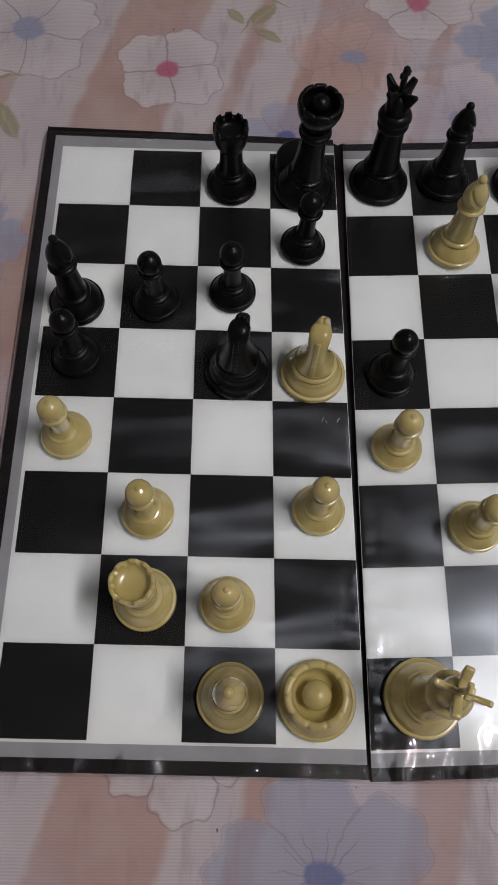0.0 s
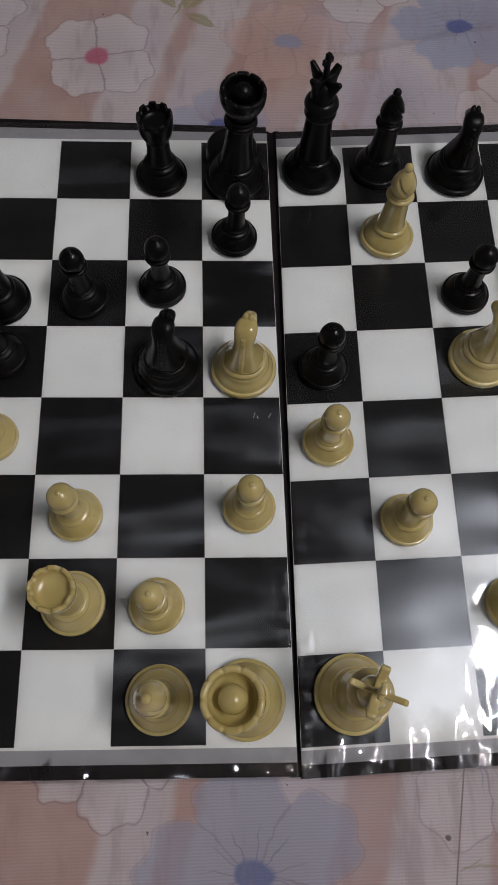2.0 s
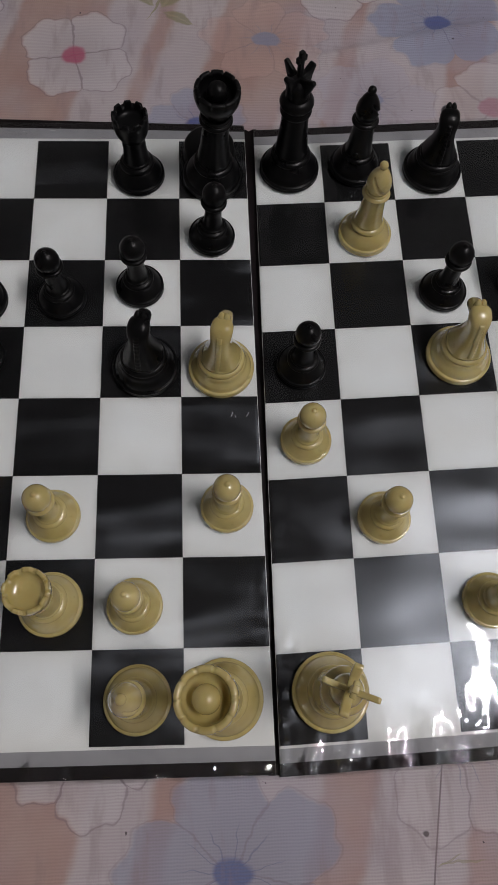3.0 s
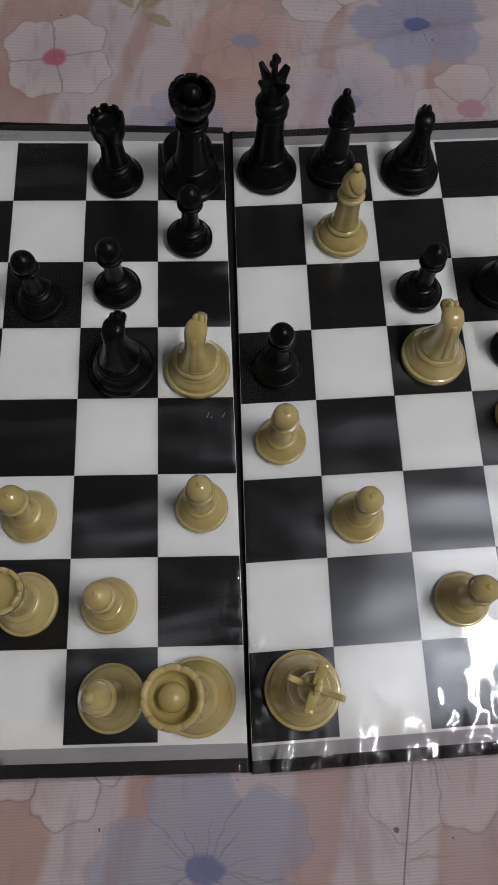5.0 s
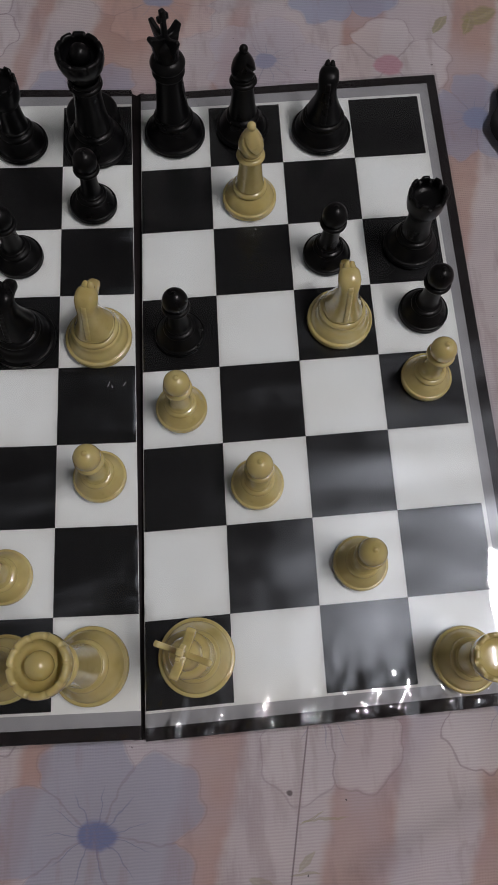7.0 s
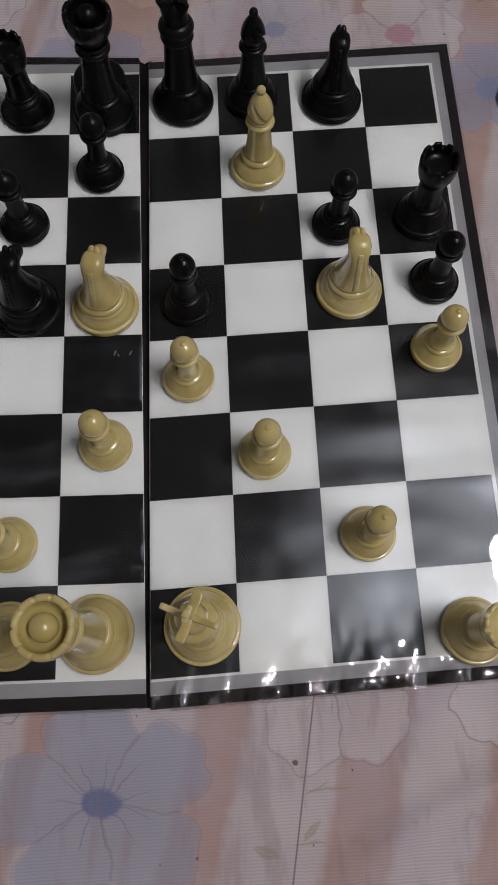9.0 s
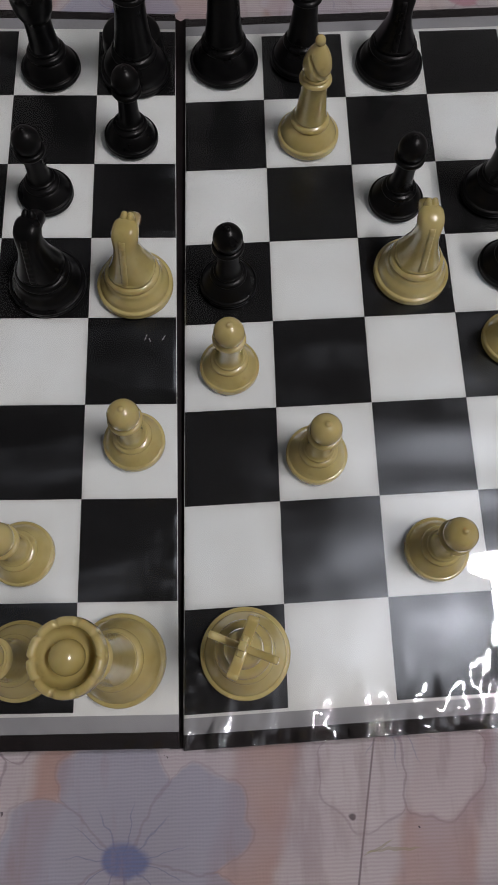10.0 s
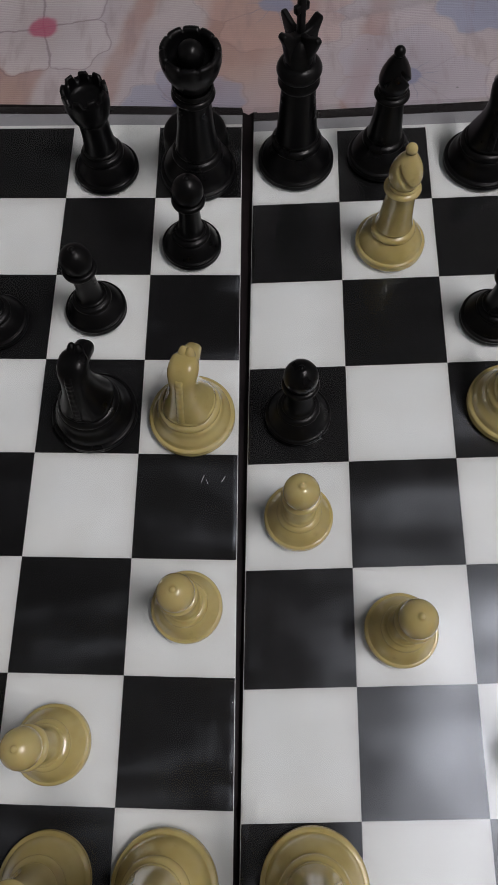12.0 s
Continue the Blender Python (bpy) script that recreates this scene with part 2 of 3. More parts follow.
    smear = n.ramp(n.noise(n.node("ShaderNodeMapping", 0, {"Vector": p, "Rotation": (0, 0, 0.2), "Scale": (1.0, 0.22, 1.0)}), 130, 4), 0.52, 0.70, 0.0, 0.36)
    color = n.mix(smear, color, (0.30, 0.22, 0.22))
    thread = n.node("ShaderNodeTexWave", 0, {"Vector": p, "Scale": 260.0, "Distortion": 1.5, "Detail": 1.0}, bands_direction="Y")
    cross = n.node("ShaderNodeTexWave", 0, {"Vector": p, "Scale": 260.0, "Distortion": 1.5, "Detail": 1.0}, bands_direction="X")
    weave = n.m("ADD", thread, n.m("MULTIPLY", cross, 0.3))
    color = n.mix(n.ramp(thread, 0.0, 1.0, 0.18, 0.0), color, (0.18, 0.14, 0.16))
    return n.principled(color=color, rough=0.85, spec=0.2, sheen=0.1, normal=n.bump(n.m("ADD", weave, n.m("MULTIPLY", n.noise(p, 120, 3), 3.0)), 0.26, 0.0006))


SHEET_Z = -0.0040
SHEET = sheet_material()


# ---- mesh helpers ----
def finish(bm, material, smooth=True):
    data = bpy.data.meshes.new("mesh")
    bmesh.ops.recalc_face_normals(bm, faces=bm.faces)
    for f in bm.faces:
        f.smooth = smooth
    bm.to_mesh(data)
    bm.free()
    data.materials.append(material)
    return data


def part(name, bm, material, parent, label="", smooth=True):
    data = bm if isinstance(bm, bpy.types.Mesh) else finish(bm, material, smooth)
    ob = new(name, data)
    ob.parent = parent
    if label:
        ob["label"] = label
    return ob


def lathe(profile, sides=48, shape=None, closed=True):
    """Turn a profile of (radius, height) in mm about z; shape(r, z, angle) may move a point."""
    bm = bmesh.new()
    rings = []
    for r, z in profile:
        if r < 0.02:
            rings.append([bm.verts.new((0, 0, z / 1000))])
            continue
        ring = []
        for k in range(sides):
            a = 2 * math.pi * k / sides
            rr, zz = (r, z) if shape is None else shape(r, z, a)
            ring.append(bm.verts.new((rr * math.cos(a) / 1000, rr * math.sin(a) / 1000, zz / 1000)))
        rings.append(ring)
    for lo, hi in zip(rings, rings[1:]):
        for k in range(sides):
            q = (k + 1) % sides
            if len(lo) == 1 and len(hi) == 1:
                continue
            if len(lo) == 1:
                bm.faces.new((lo[0], hi[q], hi[k]))
            elif len(hi) == 1:
                bm.faces.new((lo[k], lo[q], hi[0]))
            else:
                bm.faces.new((lo[k], lo[q], hi[q], hi[k]))
    return bm


def smooth_profile(points, steps=4):
    """Catmull-Rom through the points."""
    pts = [Vector(p) for p in points]
    res = []
    for i in range(len(pts) - 1):
        p0, p1, p2, p3 = pts[max(i - 1, 0)], pts[i], pts[i + 1], pts[min(i + 2, len(pts) - 1)]
        for s in range(steps):
            t = s / steps
            v = 0.5 * (2 * p1 + (p2 - p0) * t + (2 * p0 - 5 * p1 + 4 * p2 - p3) * t * t + (3 * p1 - p0 - 3 * p2 + p3) * t ** 3)
            res.append((max(v.x, 0.0), v.y))
    res.append(tuple(pts[-1]))
    return res


def ball(r, z, steps=12, a0=-80, a1=90):
    return [(r * math.cos(radians(a0 + (a1 - a0) * i / steps)), z + r * math.sin(radians(a0 + (a1 - a0) * i / steps))) for i in range(steps + 1)]


def box(x0, y0, z0, x1, y1, z1, bevel=0.0):
    bm = bmesh.new()
    bmesh.ops.create_cube(bm, size=1, matrix=Matrix.Translation(((x0 + x1) / 2, (y0 + y1) / 2, (z0 + z1) / 2)) @ Matrix.Diagonal((x1 - x0, y1 - y0, z1 - z0, 1)))
    if bevel:
        bmesh.ops.bevel(bm, geom=bm.edges[:], offset=bevel, segments=2, affect="EDGES", profile=0.5)
    return bm


# ---- the room round the board ----
def slab(name, x0, y0, z0, x1, y1, z1, material, label, category):
    ob = new(name, finish(box(x0, y0, z0, x1, y1, z1), material, False))
    return tagged(ob, label, category, kind="structure")


FLOOR_Z = -0.012
slab("floor", -2.0, -2.0, FLOOR_Z - 0.1, 2.0, 2.2, FLOOR_Z, FLOOR_STONE, "plain grey stone floor under the sheet", "floor")
# ceiling added out of view, dark to keep the film's reflections deep
slab("ceiling", -2.0, -2.0, 2.85, 2.0, 2.2, 2.95, CEILING_PAINT, "plain dark grey ceiling out of view, added to darken reflections", "ceiling")
# four unseen walls added to throw lamp light back as fill
slab("wall_west", -2.1, -2.0, FLOOR_Z, -2.0, 2.2, 2.85, WALL_PAINT, "plain grey wall out of view, added to bounce the lamp's light", "wall")
slab("wall_east", 2.0, -2.0, FLOOR_Z, 2.1, 2.2, 2.85, WALL_PAINT, "plain grey wall out of view, added to bounce the lamp's light", "wall")
slab("wall_south", -2.1, -2.1, FLOOR_Z, 2.1, -2.0, 2.85, WALL_PAINT, "plain grey wall out of view, added to bounce the lamp's light", "wall")
slab("wall_north", -2.1, 2.2, FLOOR_Z, 2.1, 2.3, 2.85, WALL_PAINT, "plain grey wall out of view, added to bounce the lamp's light", "wall")

# ---- the printed sheet ----
BOARD_X0, BOARD_X1, BOARD_Y0, BOARD_Y1 = -0.175, 0.178, -0.014, 0.341


def crease(x, y, x0, y0, x1, y1, width, height):
    """A soft ridge along a line."""
    d = Vector((x1 - x0, y1 - y0))
    ln = d.length
    d.normalize()
    f = (x - x0) * d.x + (y - y0) * d.y
    g = (x - x0) * -d.y + (y - y0) * d.x
    ends = max(0.0, min(1.0, f / (0.2 * ln), (ln - f) / (0.2 * ln)))
    return height * ends * math.exp(-(g / width) ** 2)


def sheet_height(x, y):
    out = math.hypot(max(BOARD_X0 - x, 0, x - BOARD_X1), max(BOARD_Y0 - y, 0, y - BOARD_Y1))
    w = min(1.0, out / 0.03)
    h = w * (0.0016 * noise.noise((x * 14, y * 14, 0.3)) + 0.0007 * noise.noise((x * 45, y * 45, 1.7)))
    far = min(1.0, out / 0.15)
    h += far * 0.006 * max(0.0, noise.noise((x * 5, y * 5, 4.0)))
    for c in ((0.02, 0.378, 0.20, 0.425, 0.004, 0.0034), (-0.02, 0.345, 0.13, 0.40, 0.006, 0.0012), (0.06, -0.085, 0.22, -0.015, 0.007, 0.0055),
              (0.09, -0.085, 0.24, -0.035, 0.005, 0.0036), (-0.20, 0.36, -0.08, 0.352, 0.004, 0.0012), (0.0714, -0.02, 0.055, -0.085, 0.0012, 0.0005)):
        h += w * crease(x, y, *c)
    return SHEET_Z + h


def make_sheet():
    fine = 0.004
    xs = [-1.2, -0.9, -0.7, -0.55, -0.45, -0.38] + [-0.33 + fine * i for i in range(166)] + [0.38, 0.45, 0.55, 0.7, 0.9, 1.2]
    ys = [-1.2, -0.9, -0.6, -0.4, -0.3, -0.22] + [-0.17 + fine * i for i in range(183)] + [0.62, 0.7, 0.85, 1.05, 1.3]
    verts = [(x, y, sheet_height(x, y)) for y in ys for x in xs]
    w = len(xs)
    faces = [(j * w + i, j * w + i + 1, (j + 1) * w + i + 1, (j + 1) * w + i) for j in range(len(ys) - 1) for i in range(w - 1)]
    # the hem hangs down to the floor
    rim = [j * w for j in range(len(ys))] + [(len(ys) - 1) * w + i for i in range(1, w)] + [j * w + w - 1 for j in range(len(ys) - 2, -1, -1)] + [i for i in range(w - 2, 0, -1)]
    base = len(verts)
    verts += [(verts[i][0], verts[i][1], FLOOR_Z + 0.0005) for i in rim]
    faces += [(rim[k], base + k, base + (k + 1) % len(rim), rim[(k + 1) % len(rim)]) for k in range(len(rim))]
    data = bpy.data.meshes.new("bed_sheet")
    data.from_pydata(verts, [], faces)
    data.polygons.foreach_set("use_smooth", [True] * len(data.polygons))
    data.materials.append(SHEET)
    return tagged(new("bed_sheet", data), "crumpled cotton bed sheet printed with pink, blue and white flowers", "bed sheet", kind="structure")


make_sheet()

# ---- the folding board ----
S = 0.040
LEFT = ((-0.0002, 0.1588), (0.03988, -0.00064), (-0.0001, 0.0400), 0.975)
RIGHT = ((-0.0007, 0.1548), (0.03995, 0.00126), (0.00033, 0.03986), 0.930)


def cell(half, u, v, z=0.0):
    """A point of a half, in squares from the fold (u) and from the near edge (v)."""
    o, a, b, front = half
    if v < 1:
        v = 1 - (1 - v) * front
    return Vector((o[0] + a[0] * u + b[0] * (v - 4), o[1] + a[1] * u + b[1] * (v - 4), z))


def plate(half, u0, v0, u1, v1, z0, z1, bevel=0.0, drop=0.0):
    """A thin plate in the board's own slightly skewed grid."""
    bm = bmesh.new()
    lo = [bm.verts.new(cell(half, u, v, z0)) for u, v in ((u0, v0), (u1, v0), (u1, v1 - drop), (u0, v1))]
    inset = bevel / S
    hi = [bm.verts.new(cell(half, u, v, z1)) for u, v in ((u0 + inset, v0 + inset), (u1 - inset, v0 + inset), (u1 - inset, v1 - inset - drop), (u0 + inset, v1 - inset))]
    bm.faces.new(lo)
    bm.faces.new(hi)
    for k in range(4):
        q = (k + 1) % 4
        bm.faces.new((lo[k], lo[q], hi[q], hi[k]))
    return bm


def film_mesh(half, u0, u1, v0, v1, seed):
    nx, ny = 230, 330
    verts, faces = [], []
    fold_u = u1 if seed == 1 else u0
    strong = 0.75 if seed == 1 else 1.0
    for j in range(ny + 1):
        # denser rows near the front edge
        t = j / ny
        v = v0 + (v1 - v0) * (0.35 * t + 0.65 * t * t)
        for i in range(nx + 1):
            u = u0 + (u1 - u0) * i / nx
            p = cell(half, u, v)
            front = math.exp(-max(v - v0, 0) / 0.24)
            h = 0.00012 * noise.noise((p.x * 28, p.y * 16, seed)) + 0.00006 * noise.noise((p.x * 60, p.y * 75, seed + 5.0))
            if seed == 2:
                h -= 0.00034 * math.cos(46.2 * (p.x - 0.114)) * max(0.0, min(1.0, (0.16 - p.y) / 0.08))
            bumps = noise.noise((p.x * 100, p.y * 85, seed + 2.0)) + 0.35 * noise.noise((p.x * 190, p.y * 170, seed + 3.0))
            h += strong * front * 0.0033 * (0.30 + bumps)
            near_fold = math.exp(-abs(u - fold_u) / 0.15) * max(0.0, min(1.0, (2.6 - v) / 1.4))
            h += strong * near_fold * 0.0019 * noise.noise((p.x * 80, p.y * 170, seed + 8.0))
            h += 0.00055 * (front + 0.8 * near_fold) * noise.noise((p.x * 300, p.y * 75, seed + 11.0))
            lift = 0.00075 + h
            edge = min(u - u0, u1 - u, v - v0, v1 - v)
            if edge < 0.03:
                lift = lift * max(edge, 0) / 0.03 + (1 - max(edge, 0) / 0.03) * 0.00035
            verts.append((p.x, p.y, max(lift, 0.00035)))
    w = nx + 1
    faces = [(j * w + i, j * w + i + 1, (j + 1) * w + i + 1, (j + 1) * w + i) for j in range(ny) for i in range(nx)]
    data = bpy.data.meshes.new("film")
    data.from_pydata(verts, [], faces)
    data.polygons.foreach_set("use_smooth", [True] * len(data.polygons))
    data.materials.append(FILM_SMOOTH if seed == 1 else FILM_LOOSE)
    return data


board = tagged(new("chess_board"), "folding black and white chess board sealed in glossy clear film", "chess board")
board.location = (0, 0, 0)
SIDE, SIDE_TAPE, NEAR, NEAR_TAPE = 0.172, 0.150, 0.180, 0.150
for half, u0, u1, seed, words in ((LEFT, -4, 0, 1, "one half of the board, film lying smooth"), (RIGHT, 0, 4, 2, "other half of the board, film wrinkled at its edge")):
    outer0 = u0 - SIDE - SIDE_TAPE if u0 < 0 else u0 + 0.045
    outer1 = u1 + SIDE + SIDE_TAPE if u1 > 0 else u1 - 0.045
    far, drop = (0.44, 0.12) if u0 < 0 else (0.345, -0.05)
    v0, v1 = -NEAR - NEAR_TAPE, 8 + far
    panel = part("panel", plate(half, outer0, v0, outer1, v1, SHEET_Z - 0.0004, -0.0006, 0.0005, drop), EDGE_TAPE, board, words, False)
    g0 = u0 - SIDE if u0 < 0 else u0 + 0.05
    g1 = u1 + SIDE if u1 > 0 else u1 - 0.05
    part("border", plate(half, g0, -NEAR, g1, 8 + far * 0.58, -0.0007, -0.0003, 0.0, drop * 0.58), GREY_PRINT, panel, "grey printed border", False)
    w0 = u0 - 0.045 if u0 < 0 else u0 + 0.05
    w1 = u1 + 0.045 if u1 > 0 else u1 - 0.05
    part("inner_line", plate(half, w0, -0.03, w1, 8.045, -0.0004, -0.00015), WHITE_PRINT, panel, "thin white line round the squares", False)
    part("film", film_mesh(half, outer0 - 0.01 if u0 < 0 else outer0, outer1 + 0.01 if u1 > 0 else outer1, v0 - 0.02, v1 - drop, seed), FILM_SMOOTH, panel, "clear glossy plastic film")
    for c in range(4):
        a0, a1 = u0 + c, u0 + c + 1
        if a0 == 0:
            a0 += 0.055
        if a1 == 0:
            a1 -= 0.055
        for row in range(8):
            dark = (c + row) % 2 == 0
            part("square", plate(half, a0, row, a1, row + 1, -0.0003, 0.0, 0.00004), BLACK_PRINT if dark else WHITE_PRINT, panel, smooth=False)
# the hinge strip in the fold
hinge = bmesh.new()
profile = [(-0.0042, -0.0012), (-0.0020, -0.0016), (0.0, -0.0030), (0.0020, -0.0016), (0.0042, -0.0012)]
rows = []
for k in range(41):
    v = -0.315 + 8.63 * k / 40
    mid = (cell(LEFT, 0, v) + cell(RIGHT, 0, v)) / 2
    rows.append([hinge.verts.new((mid.x + dx, mid.y, z + 0.0002 * noise.noise((k * 0.9, dx * 300, 0)))) for dx, z in profile])
for a, b in zip(rows, rows[1:]):
    for k in range(4):
        hinge.faces.new((a[k], a[k + 1], b[k + 1], b[k]))
part("hinge", hinge, EDGE_TAPE, board, "black cloth hinge in the fold")


# ---- chess men ----
def foot(r, h, ring):
    """Rim, dome and ring of a piece's foot."""
    return ([(0, 0.0), (r * 0.97, 0.0), (r, 0.4), (r, 1.5), (r * 0.985, 1.8), (r * 0.985, 2.0), (r, 2.3), (r * 0.995, 3.0), (r * 0.97, 3.4), (r * 0.935, 3.55), (r * 0.92, 3.5)]
            + smooth_profile([(r * 0.905, 3.7), (r * 0.86, h * 0.42), (r * 0.77, h * 0.58), (ring + 1.9, h * 0.72), (ring + 1.1, h * 0.78)], 4)
            + smooth_profile([(ring + 1.3, h * 0.80), (ring + 1.5, h * 0.84), (ring + 1.35, h * 0.90), (ring + 0.7, h * 0.96), (ring - 0.5, h * 1.0)], 3)
            + smooth_profile([(ring - 0.5, h * 1.02), (ring - 0.1, h * 1.05), (ring - 0.1, h * 1.10), (ring - 0.7, h * 1.14)], 3))


def begin(name, label, r, h, ring, mat):
    thing = tagged(new(name), label, "chess piece", "chess men on the board")
    part("base", lathe(foot(r, h, ring), 56), mat, thing)
    return thing


def make_pawn(mat, label):
    t = begin("pawn", label, 12.4, 11.0, 6.4, mat)
    k = 1.08 if mat is BLACK else 1.0  # the black pawns stand a little taller

    def tall(profile):
        return [(r, 12.0 + (z - 12.0) * k) for r, z in profile]

    part("stem", lathe(tall(smooth_profile([(5.6, 12.3), (4.9, 13.6), (4.5, 17.0), (4.3, 22.0), (4.5, 26.4)], 3))), mat, t)
    part("collar", lathe(tall([(4.3, 26.0)] + smooth_profile([(5.2, 26.2), (6.2, 26.8), (6.6, 27.7), (6.4, 28.6), (5.8, 29.0)], 3) + [(5.0, 29.1), (4.2, 29.0)])), mat, t)
    part("head", lathe(tall([(4.6, 28.8), (5.2, 29.4)] + ball(6.0, 32.6, 16, -28, 80) + [(1.0, 38.75), (0.8, 39.0), (0.4, 39.15), (0, 39.2)])), mat, t)
    return t


def make_bishop(mat, label):
    t = begin("bishop", label, 14.4, 13.0, 7.6, mat)
    part("stem", lathe(smooth_profile([(7.4, 14.4), (6.9, 17.0), (6.2, 23.0), (5.6, 30.0), (5.5, 33.0)], 3)), mat, t)
    part("collar", lathe([(4.9, 32.8)] + smooth_profile([(6.3, 33.2), (7.2, 34.2), (6.6, 35.3), (5.7, 35.8), (5.9, 36.6), (5.3, 37.2)], 3)), mat, t)
    tilt = Vector((0.75, 0.0, 0.66)).normalized()

    def slit(r, z, a):
        p = Vector((r * math.cos(a), r * math.sin(a), z - 43.0))
        d = abs(p.dot(tilt) - 1.2)
        if d < 0.9 and p.x > -2.0:
            r -= 1.5 * (1 - d / 0.9)
        return max(r, 0.1), z

    mitre = smooth_profile([(5.1, 37.0), (5.9, 39.0), (6.3, 41.5), (5.6, 45.0), (4.2, 48.2), (2.7, 50.6), (1.9, 51.9)], 7)
    part("mitre", lathe(mitre, 72, slit), mat, t)
    part("finial", lathe(ball(2.2, 53.3, 10, -60, 90)), mat, t)
    return t


def make_rook(mat, label):
    t = begin("rook", label, 14.2, 13.0, 7.8, mat)
    part("stem", lathe(smooth_profile([(7.2, 14.5), (6.7, 17.0), (6.2, 22.0), (6.2, 28.0), (6.6, 30.0)], 3)), mat, t)

    def battlement(r, z, a):
        gap = math.sin(a * 9) < -0.40
        return r, z - 2.2 if (gap and z > 42.8) else z

    turret = smooth_profile([(6.3, 29.4), (7.1, 30.6), (8.3, 33.4), (9.0, 37.0), (9.3, 42.0)], 3)
    turret += [(9.2, 42.4), (9.2, 44.2), (8.8, 44.6), (7.8, 44.6), (7.5, 44.1), (7.3, 42.0), (7.0, 40.2), (6.1, 39.2), (4.0, 38.7), (0, 38.6)]
    part("turret", lathe(turret, 90, battlement), mat, t)
    return t


def make_queen(mat, label):
    t = begin("queen", label, 16.6, 15.0, 9.4, mat)
    part("stem", lathe(smooth_profile([(9.0, 16.6), (8.5, 20.0), (7.6, 27.0), (7.0, 36.0), (6.9, 43.0)], 3)), mat, t)
    part("collar", lathe([(5.9, 42.8)] + smooth_profile([(7.8, 43.4), (8.6, 44.6), (8.0, 45.8), (7.2, 46.3), (7.9, 47.2), (8.0, 48.0), (7.2, 48.8)], 3)), mat, t)

    def scallop(r, z, a):
        if z > 62.0 and r > 8.0:
            n = abs(math.sin(a * 5))
            z = z - 1.1 * max(0.0, 0.32 - n) / 0.32
            r = r - 0.35 * max(0.0, 0.4 - n) / 0.4
        return r, z

    cup = smooth_profile([(6.6, 48.0), (6.8, 49.9), (8.5, 52.9), (10.4, 56.7), (11.4, 60.6), (11.3, 63.9)], 4)
    cup += [(10.9, 64.7), (9.9, 64.9), (9.0, 64.5), (8.7, 63.3), (8.4, 61.0), (7.2, 58.9), (4.8, 57.7), (0.0, 57.5)]
    part("crown", lathe(cup, 100, scallop), mat, t)
    part("ball", lathe(ball(5.2, 62.0, 14, -70, 90)), mat, t)
    return t


def make_king(mat, label):
    t = begin("king", label, 16.6, 15.0, 9.4, mat)
    part("stem", lathe(smooth_profile([(9.0, 16.6), (8.5, 20.0), (7.7, 28.0), (7.1, 37.0), (7.0, 42.0)], 3)), mat, t)
    part("collar", lathe([(6.9, 41.8)] + smooth_profile([(7.9, 42.4), (8.3, 43.8), (7.7, 45.2), (7.4, 46.2), (8.5, 47.6), (8.8, 49.2), (8.0, 51.0), (6.6, 52.2), (4.5, 52.8)], 3)), mat, t)

    # crown: a narrow core and two crossing flared plates, one slimmer than the other
    crown = lathe(smooth_profile([(6.2, 51.6), (6.0, 54.0), (5.9, 57.0), (4.9, 60.0), (3.0, 61.8)], 4) + [(0, 62.2)], 40)
    for turn, thick, reach in ((0, 3.4, 9.4), (90, 2.2, 10.8)):
        half = [(0, 64.0), (4.2, 64.6), (reach - 1.7, 67.2), (reach - 0.5, 67.0), (reach, 65.8), (reach - 1.9, 61.6), (6.6, 57.0), (5.6, 52.0)]
        outline = half + [(-x, z) for x, z in reversed(half[1:])]
        plate_bm = bmesh.new()
        front = [plate_bm.verts.new((x / 1000, -thick / 2000, z / 1000)) for x, z in outline]
        rear = [plate_bm.verts.new((x / 1000, thick / 2000, z / 1000)) for x, z in outline]
        plate_bm.faces.new(front)
        plate_bm.faces.new(rear[::-1])
        for k in range(len(outline)):
            q = (k + 1) % len(outline)
            plate_bm.faces.new((front[k], rear[k], rear[q], front[q]))
        bmesh.ops.recalc_face_normals(plate_bm, faces=plate_bm.faces)
        bmesh.ops.bevel(plate_bm, geom=plate_bm.edges[:], offset=0.0005, segments=2, affect="EDGES", profile=0.5)
        bmesh.ops.transform(plate_bm, matrix=pose(0, 0, 0, 0, 0, turn), verts=plate_bm.verts)
        data = bpy.data.meshes.new("crown_plate")
        plate_bm.to_mesh(data)
        plate_bm.free()
        crown.from_mesh(data)
        bpy.data.meshes.remove(data)
    part("crown", crown, mat, t)
    cross = bmesh.new()
    for x0, x1, z0, z1, d in ((-1.3, 1.3, 58.0, 77.5, 1.15), (-3.0, 3.0, 72.0, 75.0, 1.0)):
        piece = box(x0 / 1000, -d / 1000, z0 / 1000, x1 / 1000, d / 1000, z1 / 1000, 0.0004)
        data = bpy.data.meshes.new("piece")
        piece.to_mesh(data)
        piece.free()
        cross.from_mesh(data)
        bpy.data.meshes.remove(data)
    part("cross", cross, mat, t)
    return t


